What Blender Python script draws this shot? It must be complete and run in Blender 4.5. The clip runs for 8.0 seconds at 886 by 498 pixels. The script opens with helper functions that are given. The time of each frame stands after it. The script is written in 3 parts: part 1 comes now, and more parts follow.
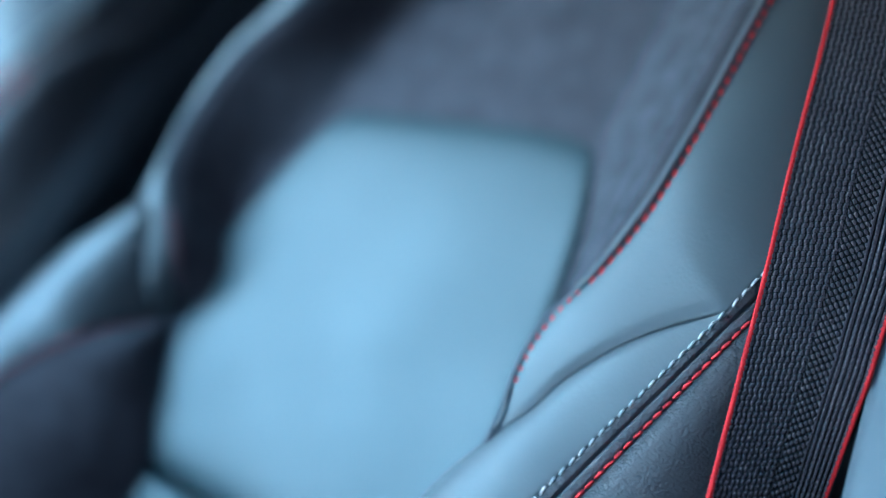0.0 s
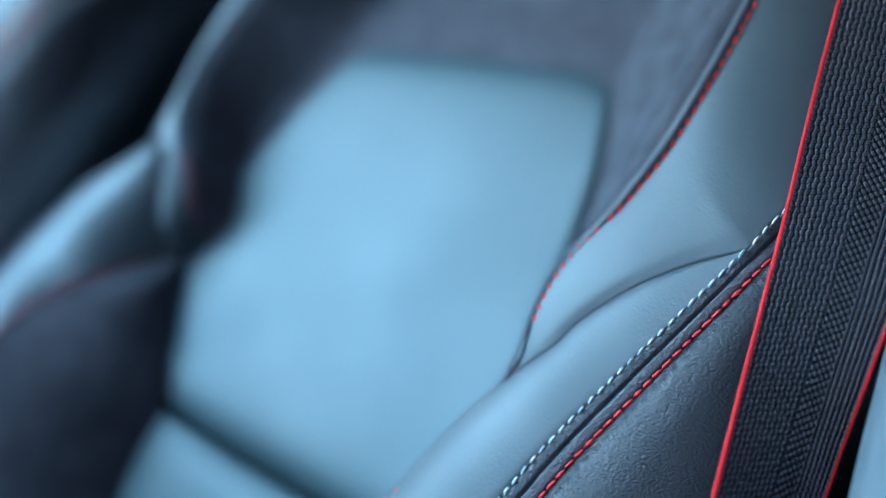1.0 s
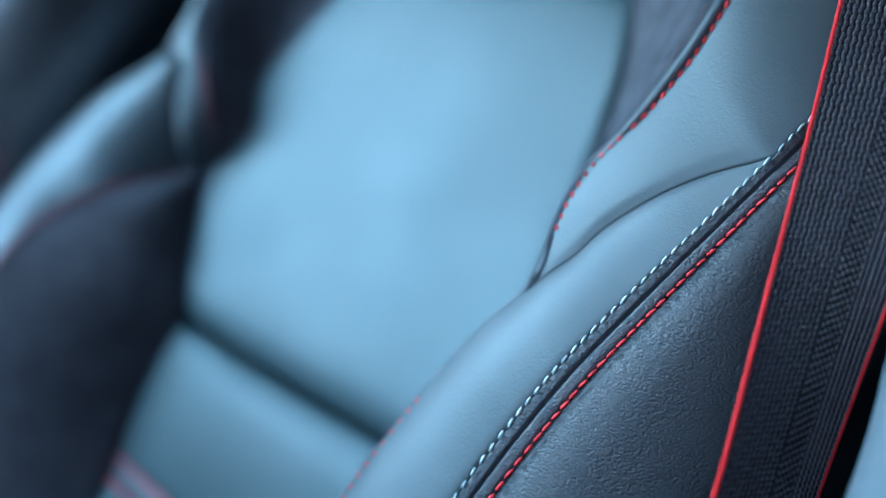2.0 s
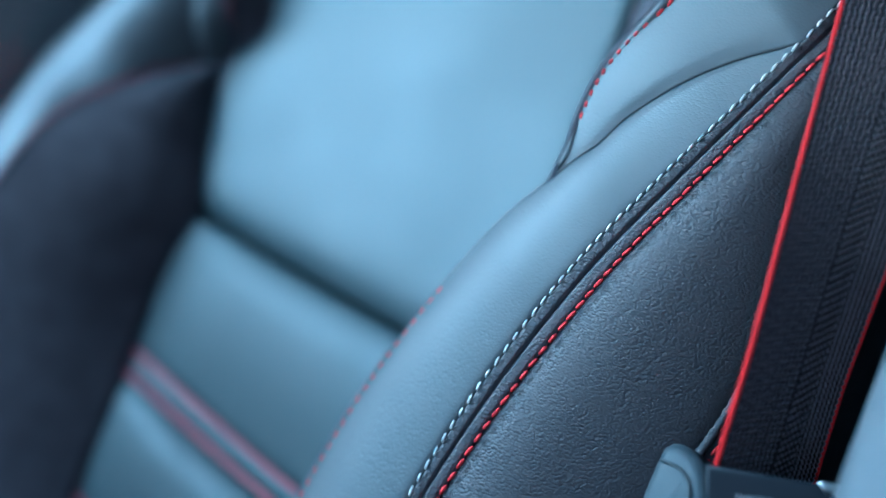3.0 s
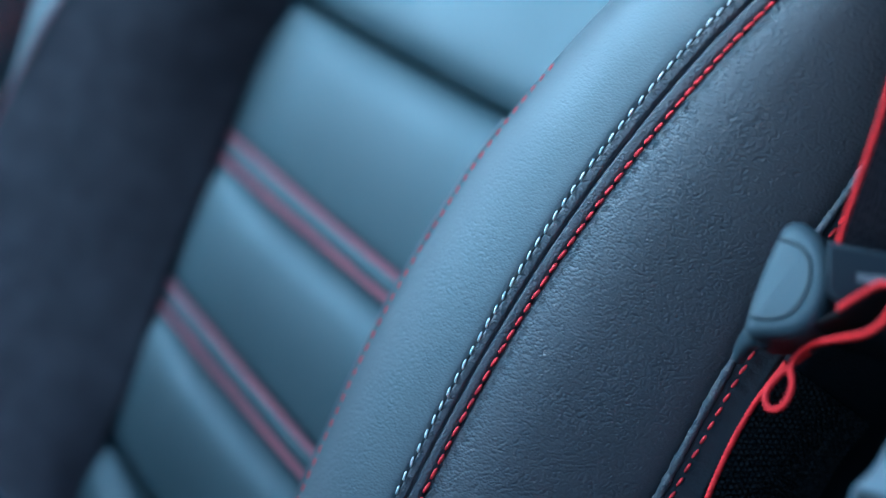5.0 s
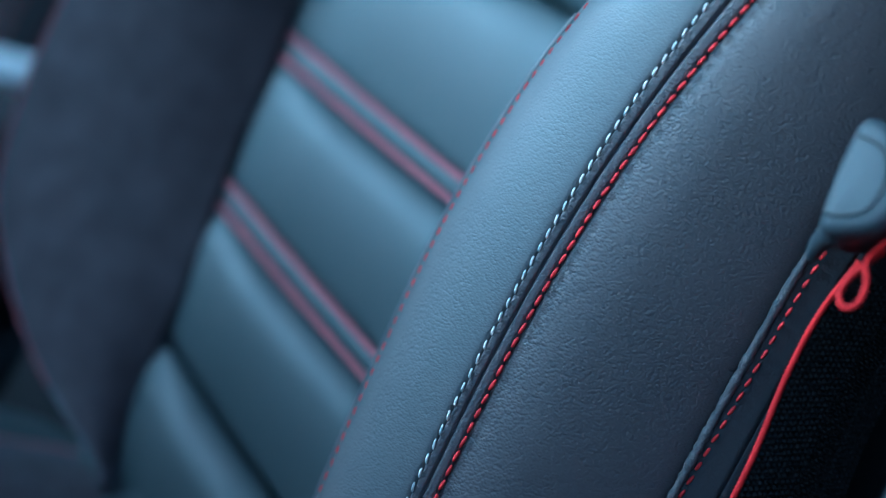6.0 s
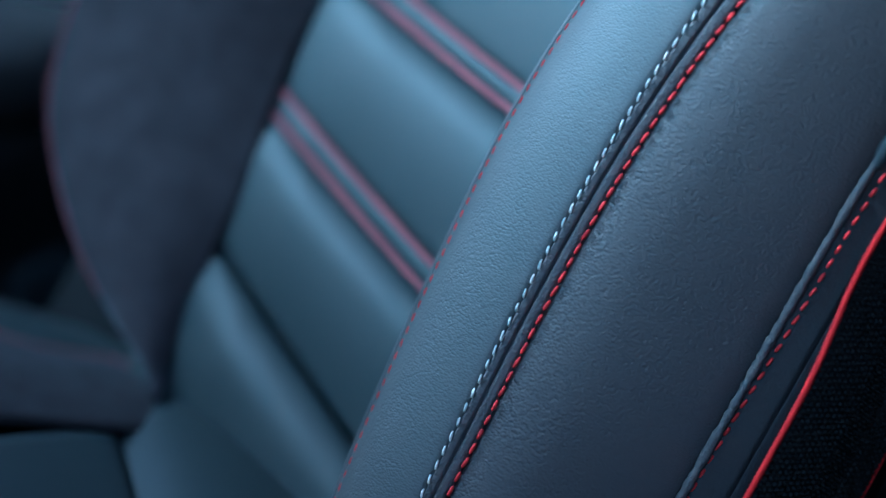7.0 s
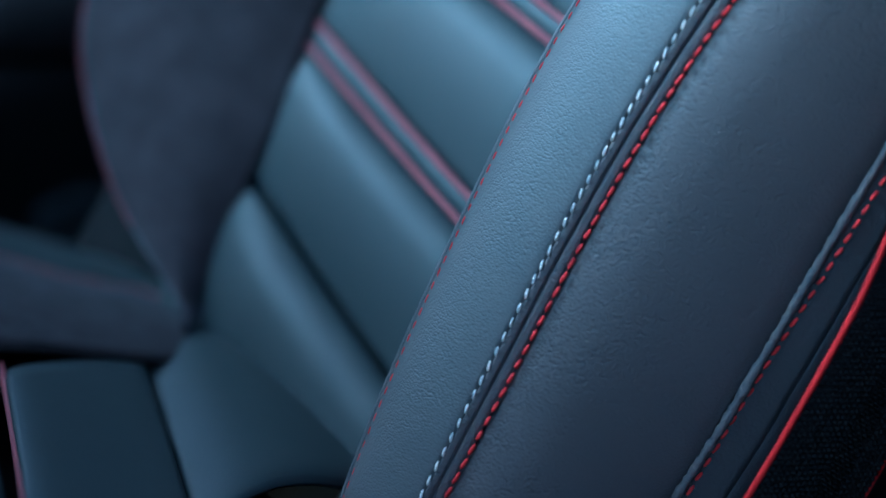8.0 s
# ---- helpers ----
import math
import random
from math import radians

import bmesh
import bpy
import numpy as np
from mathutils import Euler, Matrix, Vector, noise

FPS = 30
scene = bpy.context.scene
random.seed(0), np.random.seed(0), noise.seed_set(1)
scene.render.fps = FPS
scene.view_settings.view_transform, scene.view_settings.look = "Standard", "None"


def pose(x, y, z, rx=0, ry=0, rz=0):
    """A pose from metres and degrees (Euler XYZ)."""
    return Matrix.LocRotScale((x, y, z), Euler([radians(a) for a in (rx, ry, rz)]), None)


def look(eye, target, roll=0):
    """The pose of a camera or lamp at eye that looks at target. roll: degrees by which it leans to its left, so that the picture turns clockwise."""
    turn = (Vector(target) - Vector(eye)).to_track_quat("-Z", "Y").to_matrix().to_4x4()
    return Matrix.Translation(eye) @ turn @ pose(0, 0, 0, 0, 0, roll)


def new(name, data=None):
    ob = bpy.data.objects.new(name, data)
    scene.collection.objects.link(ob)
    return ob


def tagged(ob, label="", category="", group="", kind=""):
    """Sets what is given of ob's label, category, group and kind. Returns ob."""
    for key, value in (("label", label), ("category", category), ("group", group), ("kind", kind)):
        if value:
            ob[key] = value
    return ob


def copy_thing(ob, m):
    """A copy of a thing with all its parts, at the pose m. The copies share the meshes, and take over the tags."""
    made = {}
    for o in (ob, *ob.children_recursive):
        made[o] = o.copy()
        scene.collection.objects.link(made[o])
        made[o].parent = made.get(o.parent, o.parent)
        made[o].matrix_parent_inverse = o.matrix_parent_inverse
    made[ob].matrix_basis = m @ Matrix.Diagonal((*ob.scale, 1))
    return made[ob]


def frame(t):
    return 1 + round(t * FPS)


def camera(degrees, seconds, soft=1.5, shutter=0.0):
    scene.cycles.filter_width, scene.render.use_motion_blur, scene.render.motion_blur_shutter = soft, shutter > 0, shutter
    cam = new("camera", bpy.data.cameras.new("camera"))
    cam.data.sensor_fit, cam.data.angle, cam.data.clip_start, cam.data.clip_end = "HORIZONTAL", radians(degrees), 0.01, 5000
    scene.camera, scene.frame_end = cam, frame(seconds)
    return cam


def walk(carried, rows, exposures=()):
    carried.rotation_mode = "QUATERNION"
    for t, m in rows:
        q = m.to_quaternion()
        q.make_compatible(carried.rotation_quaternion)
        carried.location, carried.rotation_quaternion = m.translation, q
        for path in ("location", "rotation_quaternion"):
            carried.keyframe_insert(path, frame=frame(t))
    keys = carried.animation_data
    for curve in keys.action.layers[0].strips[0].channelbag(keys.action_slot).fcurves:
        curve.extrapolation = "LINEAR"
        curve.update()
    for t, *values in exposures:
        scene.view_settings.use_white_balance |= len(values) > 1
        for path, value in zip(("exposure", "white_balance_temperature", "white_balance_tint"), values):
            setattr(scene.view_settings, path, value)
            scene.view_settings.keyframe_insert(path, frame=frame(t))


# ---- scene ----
# camera and its way down along the backrest
cam = camera(22.0, 8.0, soft=1.0)
cam.data.dof.use_dof = True
cam.data.dof.focus_distance = 1.002
cam.data.dof.aperture_fstop = 1.95
PATH = [
    (0.0, pose(0.7650, -0.8391, 0.9913, 81.385, -11.100, 40.832)),
    (0.5, pose(0.7619, -0.8383, 0.9892, 80.850, -11.130, 40.890)),
    (1.0, pose(0.7581, -0.8355, 0.9856, 79.985, -11.046, 41.065)),
    (1.5, pose(0.7539, -0.8327, 0.9819, 79.036, -11.009, 41.225)),
    (3.0, pose(0.7413, -0.8303, 0.9592, 75.959, -11.033, 41.417)),
    (3.5, pose(0.7381, -0.8331, 0.9497, 74.969, -11.143, 41.625)),
    (4.0, pose(0.7328, -0.8341, 0.9374, 74.007, -11.315, 41.927)),
    (4.5, pose(0.7264, -0.8353, 0.9259, 73.103, -11.528, 42.296)),
    (5.0, pose(0.7180, -0.8381, 0.9109, 72.235, -11.793, 42.710)),
    (6.5, pose(0.6984, -0.8516, 0.8690, 70.057, -12.599, 43.722)),
    (7.0, pose(0.6922, -0.8562, 0.8546, 69.462, -12.893, 44.009)),
    (7.5, pose(0.6865, -0.8591, 0.8412, 68.986, -13.199, 44.246)),
    (8.0, pose(0.6834, -0.8604, 0.8311, 68.615, -13.474, 44.408)),
]
walk(cam, PATH, exposures=[(0.0, .90, 3590, -13), (8.0, .90, 3590, -13)])

# daylight: soft sky with a wide, weak sun in front of the windscreen
SUN_EL, SUN_AZ = 24.0, 222.0
world = bpy.data.worlds.new("sky")
scene.world = world
world.use_nodes = True
wn = world.node_tree.nodes
sky = wn.new("ShaderNodeTexSky")
sky.sky_type = "NISHITA"
sky.sun_disc = False
sky.dust_density = 4.0
sky.ozone_density = 0.5
sky.sun_elevation, sky.sun_rotation = radians(SUN_EL), radians(SUN_AZ)
wn["Background"].inputs["Strength"].default_value = 0.30
haze = wn.new("ShaderNodeMix")
haze.data_type, haze.blend_type = "RGBA", "MULTIPLY"
haze.inputs[0].default_value = 1.0
haze.inputs[7].default_value = (1.11, 1.0, 0.94, 1)
world.node_tree.links.new(sky.outputs["Color"], haze.inputs[6])
world.node_tree.links.new(haze.outputs[2], wn["Background"].inputs["Color"])
sun = new("sun", bpy.data.lights.new("sun", "SUN"))
sun.data.energy, sun.data.angle, sun.data.color = 2.45, radians(35), (0.62, 1.0, 1.08)
_e, _a = radians(SUN_EL), radians(SUN_AZ)
sun.matrix_world = look((math.sin(_a) * math.cos(_e) * 5, math.cos(_a) * math.cos(_e) * 5, math.sin(_e) * 5), (0, 0, 0))

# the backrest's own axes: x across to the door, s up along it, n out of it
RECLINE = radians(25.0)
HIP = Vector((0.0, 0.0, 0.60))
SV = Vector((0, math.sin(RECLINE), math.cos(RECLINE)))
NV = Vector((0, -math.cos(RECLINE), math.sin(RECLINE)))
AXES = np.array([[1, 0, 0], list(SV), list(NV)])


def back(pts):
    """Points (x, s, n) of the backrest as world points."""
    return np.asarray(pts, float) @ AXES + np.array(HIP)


# ---------------------------------------------------------------- materials
def material(name, colour, rough=0.5, metal=0.0, spec=0.5, sheen=0.0, var=0.25, scale=30.0):
    m = bpy.data.materials.new(name)
    m.use_nodes = True
    nt = m.node_tree
    b = nt.nodes["Principled BSDF"]
    b.inputs["Roughness"].default_value = rough
    b.inputs["Metallic"].default_value = metal
    b.inputs["Specular IOR Level"].default_value = spec
    if sheen:
        b.inputs["Sheen Weight"].default_value = sheen
        b.inputs["Sheen Roughness"].default_value = 0.4
        b.inputs["Sheen Tint"].default_value = (0.75, 0.8, 0.9, 1)
    tc = nt.nodes.new("ShaderNodeTexCoord")
    nz = nt.nodes.new("ShaderNodeTexNoise")
    nz.inputs["Scale"].default_value, nz.inputs["Detail"].default_value = scale, 6.0
    nt.links.new(tc.outputs["Object"], nz.inputs["Vector"])
    ramp = nt.nodes.new("ShaderNodeMix")
    ramp.data_type = "RGBA"
    ramp.inputs[6].default_value = (*[c * (1 - var) for c in colour], 1)
    ramp.inputs[7].default_value = (*[c * (1 + var) for c in colour], 1)
    nt.links.new(nz.outputs["Fac"], ramp.inputs[0])
    nt.links.new(ramp.outputs[2], b.inputs["Base Color"])
    rr = nt.nodes.new("ShaderNodeMapRange")
    rr.inputs["To Min"].default_value, rr.inputs["To Max"].default_value = max(rough - 0.08, 0.03), min(rough + 0.08, 1)
    nt.links.new(nz.outputs["Fac"], rr.inputs["Value"])
    nt.links.new(rr.outputs["Result"], b.inputs["Roughness"])
    return m, nt, b, tc


def add_bump(nt, b, height, strength, distance, before=None):
    bp = nt.nodes.new("ShaderNodeBump")
    bp.inputs["Strength"].default_value, bp.inputs["Distance"].default_value = strength, distance
    nt.links.new(height, bp.inputs["Height"])
    if before is not None:
        nt.links.new(before.outputs["Normal"], bp.inputs["Normal"])
    nt.links.new(bp.outputs["Normal"], b.inputs["Normal"])
    return bp


def leather(name, colour, cell, depth, rough=0.45, spec=0.5, stretch=(1, 1, 1), low=1.0, fold=0.5):
    """Embossed leather: even, closely packed pebbles of about cell metres with narrow valleys, over shallow folds."""
    m, nt, b, tc = material(name, colour, rough, spec=spec, var=0.10, scale=18.0)
    mp = nt.nodes.new("ShaderNodeMapping")
    mp.inputs["Scale"].default_value = stretch
    nt.links.new(tc.outputs["Object"], mp.inputs["Vector"])
    warp = nt.nodes.new("ShaderNodeTexNoise")
    warp.inputs["Scale"].default_value, warp.inputs["Detail"].default_value = 0.45 / cell, 3.0
    nt.links.new(mp.outputs["Vector"], warp.inputs["Vector"])
    mixv = nt.nodes.new("ShaderNodeVectorMath")
    mixv.operation = "MULTIPLY_ADD"
    mixv.inputs[1].default_value = (cell * .9,) * 3
    nt.links.new(warp.outputs["Color"], mixv.inputs[0])
    nt.links.new(mp.outputs["Vector"], mixv.inputs[2])
    vo = nt.nodes.new("ShaderNodeTexVoronoi")
    vo.feature = "SMOOTH_F1"
    vo.inputs["Scale"].default_value = 1.0 / cell
    vo.inputs["Smoothness"].default_value = 0.35
    nt.links.new(mixv.outputs["Vector"], vo.inputs["Vector"])
    dome = nt.nodes.new("ShaderNodeMath")
    dome.operation = "POWER"
    dome.inputs[1].default_value = 1.6
    nt.links.new(vo.outputs["Distance"], dome.inputs[0])
    patch = nt.nodes.new("ShaderNodeTexNoise")
    patch.inputs["Scale"].default_value, patch.inputs["Detail"].default_value = 0.16 / cell, 3.0
    nt.links.new(tc.outputs["Object"], patch.inputs["Vector"])
    pr = nt.nodes.new("ShaderNodeMapRange")
    pr.inputs["From Min"].default_value, pr.inputs["From Max"].default_value = 0.3, 0.7
    pr.inputs["To Min"].default_value, pr.inputs["To Max"].default_value = -0.65, -1.35
    nt.links.new(patch.outputs["Fac"], pr.inputs["Value"])
    amp = nt.nodes.new("ShaderNodeMath")
    amp.operation = "MULTIPLY"
    nt.links.new(dome.outputs["Value"], amp.inputs[0])
    nt.links.new(pr.outputs["Result"], amp.inputs[1])
    # the hide is stretched smoother towards the shoulder
    sep = nt.nodes.new("ShaderNodeSeparateXYZ")
    nt.links.new(tc.outputs["Object"], sep.inputs["Vector"])
    zr = nt.nodes.new("ShaderNodeMapRange")
    zr.inputs["From Min"].default_value, zr.inputs["From Max"].default_value = 0.40, 0.66
    zr.inputs["To Min"].default_value, zr.inputs["To Max"].default_value = low, 1.0
    nt.links.new(sep.outputs["Z"], zr.inputs["Value"])
    deep = nt.nodes.new("ShaderNodeMath")
    deep.operation = "MULTIPLY"
    nt.links.new(amp.outputs["Value"], deep.inputs[0])
    nt.links.new(zr.outputs["Result"], deep.inputs[1])
    n2 = nt.nodes.new("ShaderNodeTexNoise")
    n2.inputs["Scale"].default_value, n2.inputs["Detail"].default_value = 0.35 / cell, 4.0
    nt.links.new(mp.outputs["Vector"], n2.inputs["Vector"])
    b1 = add_bump(nt, b, n2.outputs["Fac"], 1.0, depth * fold)
    add_bump(nt, b, deep.outputs["Value"], 1.0, depth, b1)
    return m


def suede(name, colour, nap_most=0.85):
    m, nt, b, tc = material(name, colour, 0.95, spec=0.1, sheen=0.42, var=0.5, scale=60.0)
    n2 = nt.nodes.new("ShaderNodeTexNoise")
    n2.inputs["Scale"].default_value, n2.inputs["Detail"].default_value = 900.0, 4.0
    nt.links.new(tc.outputs["Object"], n2.inputs["Vector"])
    add_bump(nt, b, n2.outputs["Fac"], 0.5, 0.0006)
    # brushed nap: patches where the pile lies the other way
    nap = nt.nodes.new("ShaderNodeTexNoise")
    nap.inputs["Scale"].default_value, nap.inputs["Detail"].default_value = 55.0, 6.0
    nap.inputs["Roughness"].default_value = 0.65
    nt.links.new(tc.outputs["Object"], nap.inputs["Vector"])
    nr = nt.nodes.new("ShaderNodeMapRange")
    nr.inputs["From Min"].default_value, nr.inputs["From Max"].default_value = 0.3, 0.7
    nr.inputs["To Min"].default_value, nr.inputs["To Max"].default_value = 0.1, nap_most
    nt.links.new(nap.outputs["Fac"], nr.inputs["Value"])
    nt.links.new(nr.outputs["Result"], b.inputs["Sheen Weight"])
    return m


def plain(name, colour, rough=0.5, metal=0.0, spec=0.5, grain=600.0, depth=0.0002, var=0.15):
    m, nt, b, tc = material(name, colour, rough, metal, spec, var=var)
    n2 = nt.nodes.new("ShaderNodeTexNoise")
    n2.inputs["Scale"].default_value, n2.inputs["Detail"].default_value = grain, 3.0
    nt.links.new(tc.outputs["Object"], n2.inputs["Vector"])
    add_bump(nt, b, n2.outputs["Fac"], 0.4, depth)
    return m


LEATHER_GRAIN = leather("grained_leather", (0.109, 0.093, 0.093), 0.00130, 0.00041, 0.55, spec=.38, stretch=(.80, .90, 1.05), low=.9, fold=.35)
LEATHER_SOFT = leather("soft_leather", (0.102, 0.099, 0.101), 0.00115, 0.00008, 0.52, spec=.45, stretch=(.75, 1, 1.1), low=2.3)
LEATHER_INSERT = leather("insert_leather", (0.031, 0.039, 0.042), 0.0012, 0.00004, 0.54)
LEATHER_SIDE = leather("side_leather", (0.044, 0.041, 0.044), 0.0015, 0.0002, 0.5, spec=.35)
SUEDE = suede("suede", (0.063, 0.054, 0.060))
# darker copy of the suede, shade over the far cushion bolster put into colour
SUEDE_SHADED = suede("shaded_suede", (0.036, 0.031, 0.034), 0.3)
THREAD_RED = plain("red_thread", (0.74, 0.045, 0.050), 0.6, spec=.2, grain=2500.0, depth=0.0003)
THREAD_WHITE = plain("white_thread", (0.97, 0.87, 0.80), 0.6, grain=2500.0, depth=0.0003)
PIPING_RED = plain("red_piping", (0.27, 0.068, 0.082), 0.6)
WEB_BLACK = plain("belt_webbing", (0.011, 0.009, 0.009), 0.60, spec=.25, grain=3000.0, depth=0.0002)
# pale tone that puts light into the belt's yarn tops and fold edge
WEB_LIT = plain("lit_webbing", (0.125, 0.090, 0.090), 0.50, spec=.4, grain=3000.0, depth=0.0002)
WEB_RED = plain("red_belt_edge", (0.58, 0.018, 0.020), 0.6, spec=.15, grain=2200.0, depth=0.0003)
PLASTIC_GREY = plain("grey_plastic", (0.052, 0.058, 0.064), 0.55, spec=.35, grain=1500.0, depth=0.0001)
PLASTIC_BLACK = plain("black_plastic", (0.010, 0.010, 0.012), 0.45, grain=1500.0, depth=0.0001)
PLASTIC_DULL = plain("dull_black_plastic", (0.018, 0.018, 0.022), 0.6, spec=.3, grain=1500.0, depth=0.0001)
PRINT_WHITE = plain("white_print", (0.36, 0.34, 0.33), 0.6)
METAL = plain("steel", (0.62, 0.61, 0.60), 0.3, metal=1.0, grain=400.0, depth=0.0001)
TRIM = plain("pillar_trim", (0.11, 0.115, 0.125), 0.6, grain=900.0, depth=0.0003)
DARK_TRIM = plain("dark_trim", (0.012, 0.013, 0.015), 0.7, spec=.2)
CARPET = plain("carpet", (0.006, 0.006, 0.007), 0.95, spec=.03, grain=500.0, depth=0.002)
CHASSIS = plain("seat_shell", (0.008, 0.008, 0.009), 0.7, spec=.15)


# ---------------------------------------------------------------- building blocks
def mesh_object(name, verts, faces, mat, parent=None, label="", smooth=True):
    me = bpy.data.meshes.new(name)
    me.from_pydata([tuple(v) for v in verts], [], faces)
    me.materials.append(mat)
    if smooth:
        me.polygons.foreach_set("use_smooth", [True] * len(me.polygons))
    me.update()
    ob = new(name, me)
    ob.parent = parent
    if label:
        tagged(ob, label)
    return ob


def part(name, bm, mat, parent=None, label="", smooth=True):
    me = bpy.data.meshes.new(name)
    bm.to_mesh(me)
    bm.free()
    me.materials.append(mat)
    if smooth:
        me.polygons.foreach_set("use_smooth", [True] * len(me.polygons))
    ob = new(name, me)
    ob.parent = parent
    if label:
        tagged(ob, label)
    return ob


def curve(knots, n=120):
    """A smooth curve through a few knots, resampled to n points of even spacing."""
    k = np.asarray(knots, float)
    k = np.vstack([2 * k[0] - k[1], k, 2 * k[-1] - k[-2]])
    out = []
    for i in range(1, len(k) - 2):
        t = np.linspace(0, 1, 24, endpoint=False)[:, None]
        p0, p1, p2, p3 = k[i - 1], k[i], k[i + 1], k[i + 2]
        out.append(0.5 * (2 * p1 + (p2 - p0) * t + (2 * p0 - 5 * p1 + 4 * p2 - p3) * t ** 2 + (3 * p1 - p0 - 3 * p2 + p3) * t ** 3))
    out.append(k[-2][None])
    return resample(np.vstack(out), n)


def resample(p, n):
    d = np.r_[0, np.cumsum(np.linalg.norm(np.diff(p, axis=0), axis=1))]
    u = np.linspace(0, d[-1], n)
    return np.stack([np.interp(u, d, p[:, i]) for i in range(p.shape[1])], 1)


def length(p):
    return float(np.linalg.norm(np.diff(p, axis=0), axis=1).sum())


def grid_faces(nu, nv, off=0, close_v=False):
    f = []
    for i in range(nu - 1):
        for j in range(nv if close_v else nv - 1):
            a, b = i * nv + j, i * nv + (j + 1) % nv
            f.append((off + a, off + b, off + b + nv, off + a + nv))
    return f


def sheet(name, grid, mat, parent, label="", thick=0.003):
    """A padded cover from a grid (nu, nv, 3) of world points, with a folded-under rim so that it has thickness."""
    nu, nv = grid.shape[:2]
    du, dv = np.gradient(grid, axis=0), np.gradient(grid, axis=1)
    nrm = np.cross(dv, du)
    nrm /= np.linalg.norm(nrm, axis=2, keepdims=True) + 1e-12
    if (nrm.reshape(-1, 3) @ np.array(CAMSIDE)).mean() < 0:
        nrm = -nrm
    under = grid - nrm * thick
    verts = np.vstack([grid.reshape(-1, 3), under.reshape(-1, 3)])
    n = nu * nv
    faces = grid_faces(nu, nv) + [tuple(reversed(f)) for f in grid_faces(nu, nv, n)]
    for i in range(nu - 1):
        a, b = i * nv, (i + 1) * nv
        faces += [(a, b, b + n, a + n), (b + nv - 1, a + nv - 1, a + nv - 1 + n, b + nv - 1 + n)]
    for j in range(nv - 1):
        a, b = j, j + 1
        c, d = (nu - 1) * nv + j, (nu - 1) * nv + j + 1
        faces += [(b, a, a + n, b + n), (c, d, d + n, c + n)]
    ob = mesh_object(name, verts, faces, mat, parent, label)
    bm = bmesh.new()
    bm.from_mesh(ob.data)
    bmesh.ops.recalc_face_normals(bm, faces=bm.faces)
    bm.to_mesh(ob.data)
    bm.free()
    return ob


CAMSIDE = (0.45, -0.8, 0.4)


def loft(a, b, nv, profile, lean=(0.0, 0.0, 1.0)):
    """Grid between two curves in backrest axes; profile(u, v) lifts it along lean."""
    a, b = np.asarray(a), np.asarray(b)
    v = np.linspace(0, 1, nv)[None, :, None]
    g = a[:, None] * (1 - v) + b[:, None] * v
    u = np.linspace(0, 1, len(a))[:, None]
    h = profile(u, v[:, :, 0]) * np.ones((len(a), nv))
    g = g + h[:, :, None] * np.asarray(lean, float)
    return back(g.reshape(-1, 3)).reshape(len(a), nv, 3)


def tube(name, pts, radius, mat, parent, label="", sides=8, wobble=0.0, braid=0.0):
    """A round cord along world points, with closed ends."""
    pts = np.asarray(pts, float)
    n = len(pts)
    t = np.gradient(pts, axis=0)
    t /= np.linalg.norm(t, axis=1, keepdims=True)
    ref = np.array([0.3, -0.8, 0.5])
    a = np.cross(t, ref)
    a /= np.linalg.norm(a, axis=1, keepdims=True)
    b = np.cross(t, a)
    ang = np.linspace(0, 2 * np.pi, sides, endpoint=False)
    r = np.full(n, 1.0) * radius
    if wobble:
        rg = np.random.RandomState(5)
        r = r * (1 + wobble * rg.uniform(-1, 1, n))
    d = np.r_[0, np.cumsum(np.linalg.norm(np.diff(pts, axis=0), axis=1))]
    lump = 1 + .16 * np.sin(2 * np.pi * d[:, None] / braid + 3 * ang[None]) if braid else np.ones((n, sides))
    ring = pts[:, None] + (r[:, None] * lump)[:, :, None] * (np.cos(ang)[None, :, None] * a[:, None] + np.sin(ang)[None, :, None] * b[:, None])
    faces = grid_faces(n, sides, 0, True)
    verts = np.vstack([ring.reshape(-1, 3), pts[:1], pts[-1:]])
    for j in range(sides):
        faces.append((j, n * sides, (j + 1) % sides))
        faces.append(((n - 1) * sides + (j + 1) % sides, n * sides + 1, (n - 1) * sides + j))
    return mesh_object(name, verts, faces, mat, parent, label)


def stitch_mesh(name, long, radius, mat, sides=6):
    """One stitch: a short thread, thickest in the middle, its ends sunk into the hide."""
    verts, faces = [], []
    rows = [(-0.5, 0.35, -0.5), (-0.36, 0.85, 0.0), (0.0, 1.0, 0.35), (0.36, 0.85, 0.0), (0.5, 0.35, -0.5)]
    for z, r, lift in rows:
        for k in range(sides):
            a = 2 * math.pi * k / sides
            verts.append((z * long, math.cos(a) * r * radius, (math.sin(a) * r + lift) * radius))
    faces = grid_faces(len(rows), sides, 0, True)
    faces += [tuple(range(sides))[::-1], tuple(range((len(rows) - 1) * sides, len(rows) * sides))]
    me = bpy.data.meshes.new(name)
    me.from_pydata(verts, [], faces)
    me.materials.append(mat)
    me.polygons.foreach_set("use_smooth", [True] * len(me.polygons))
    return me


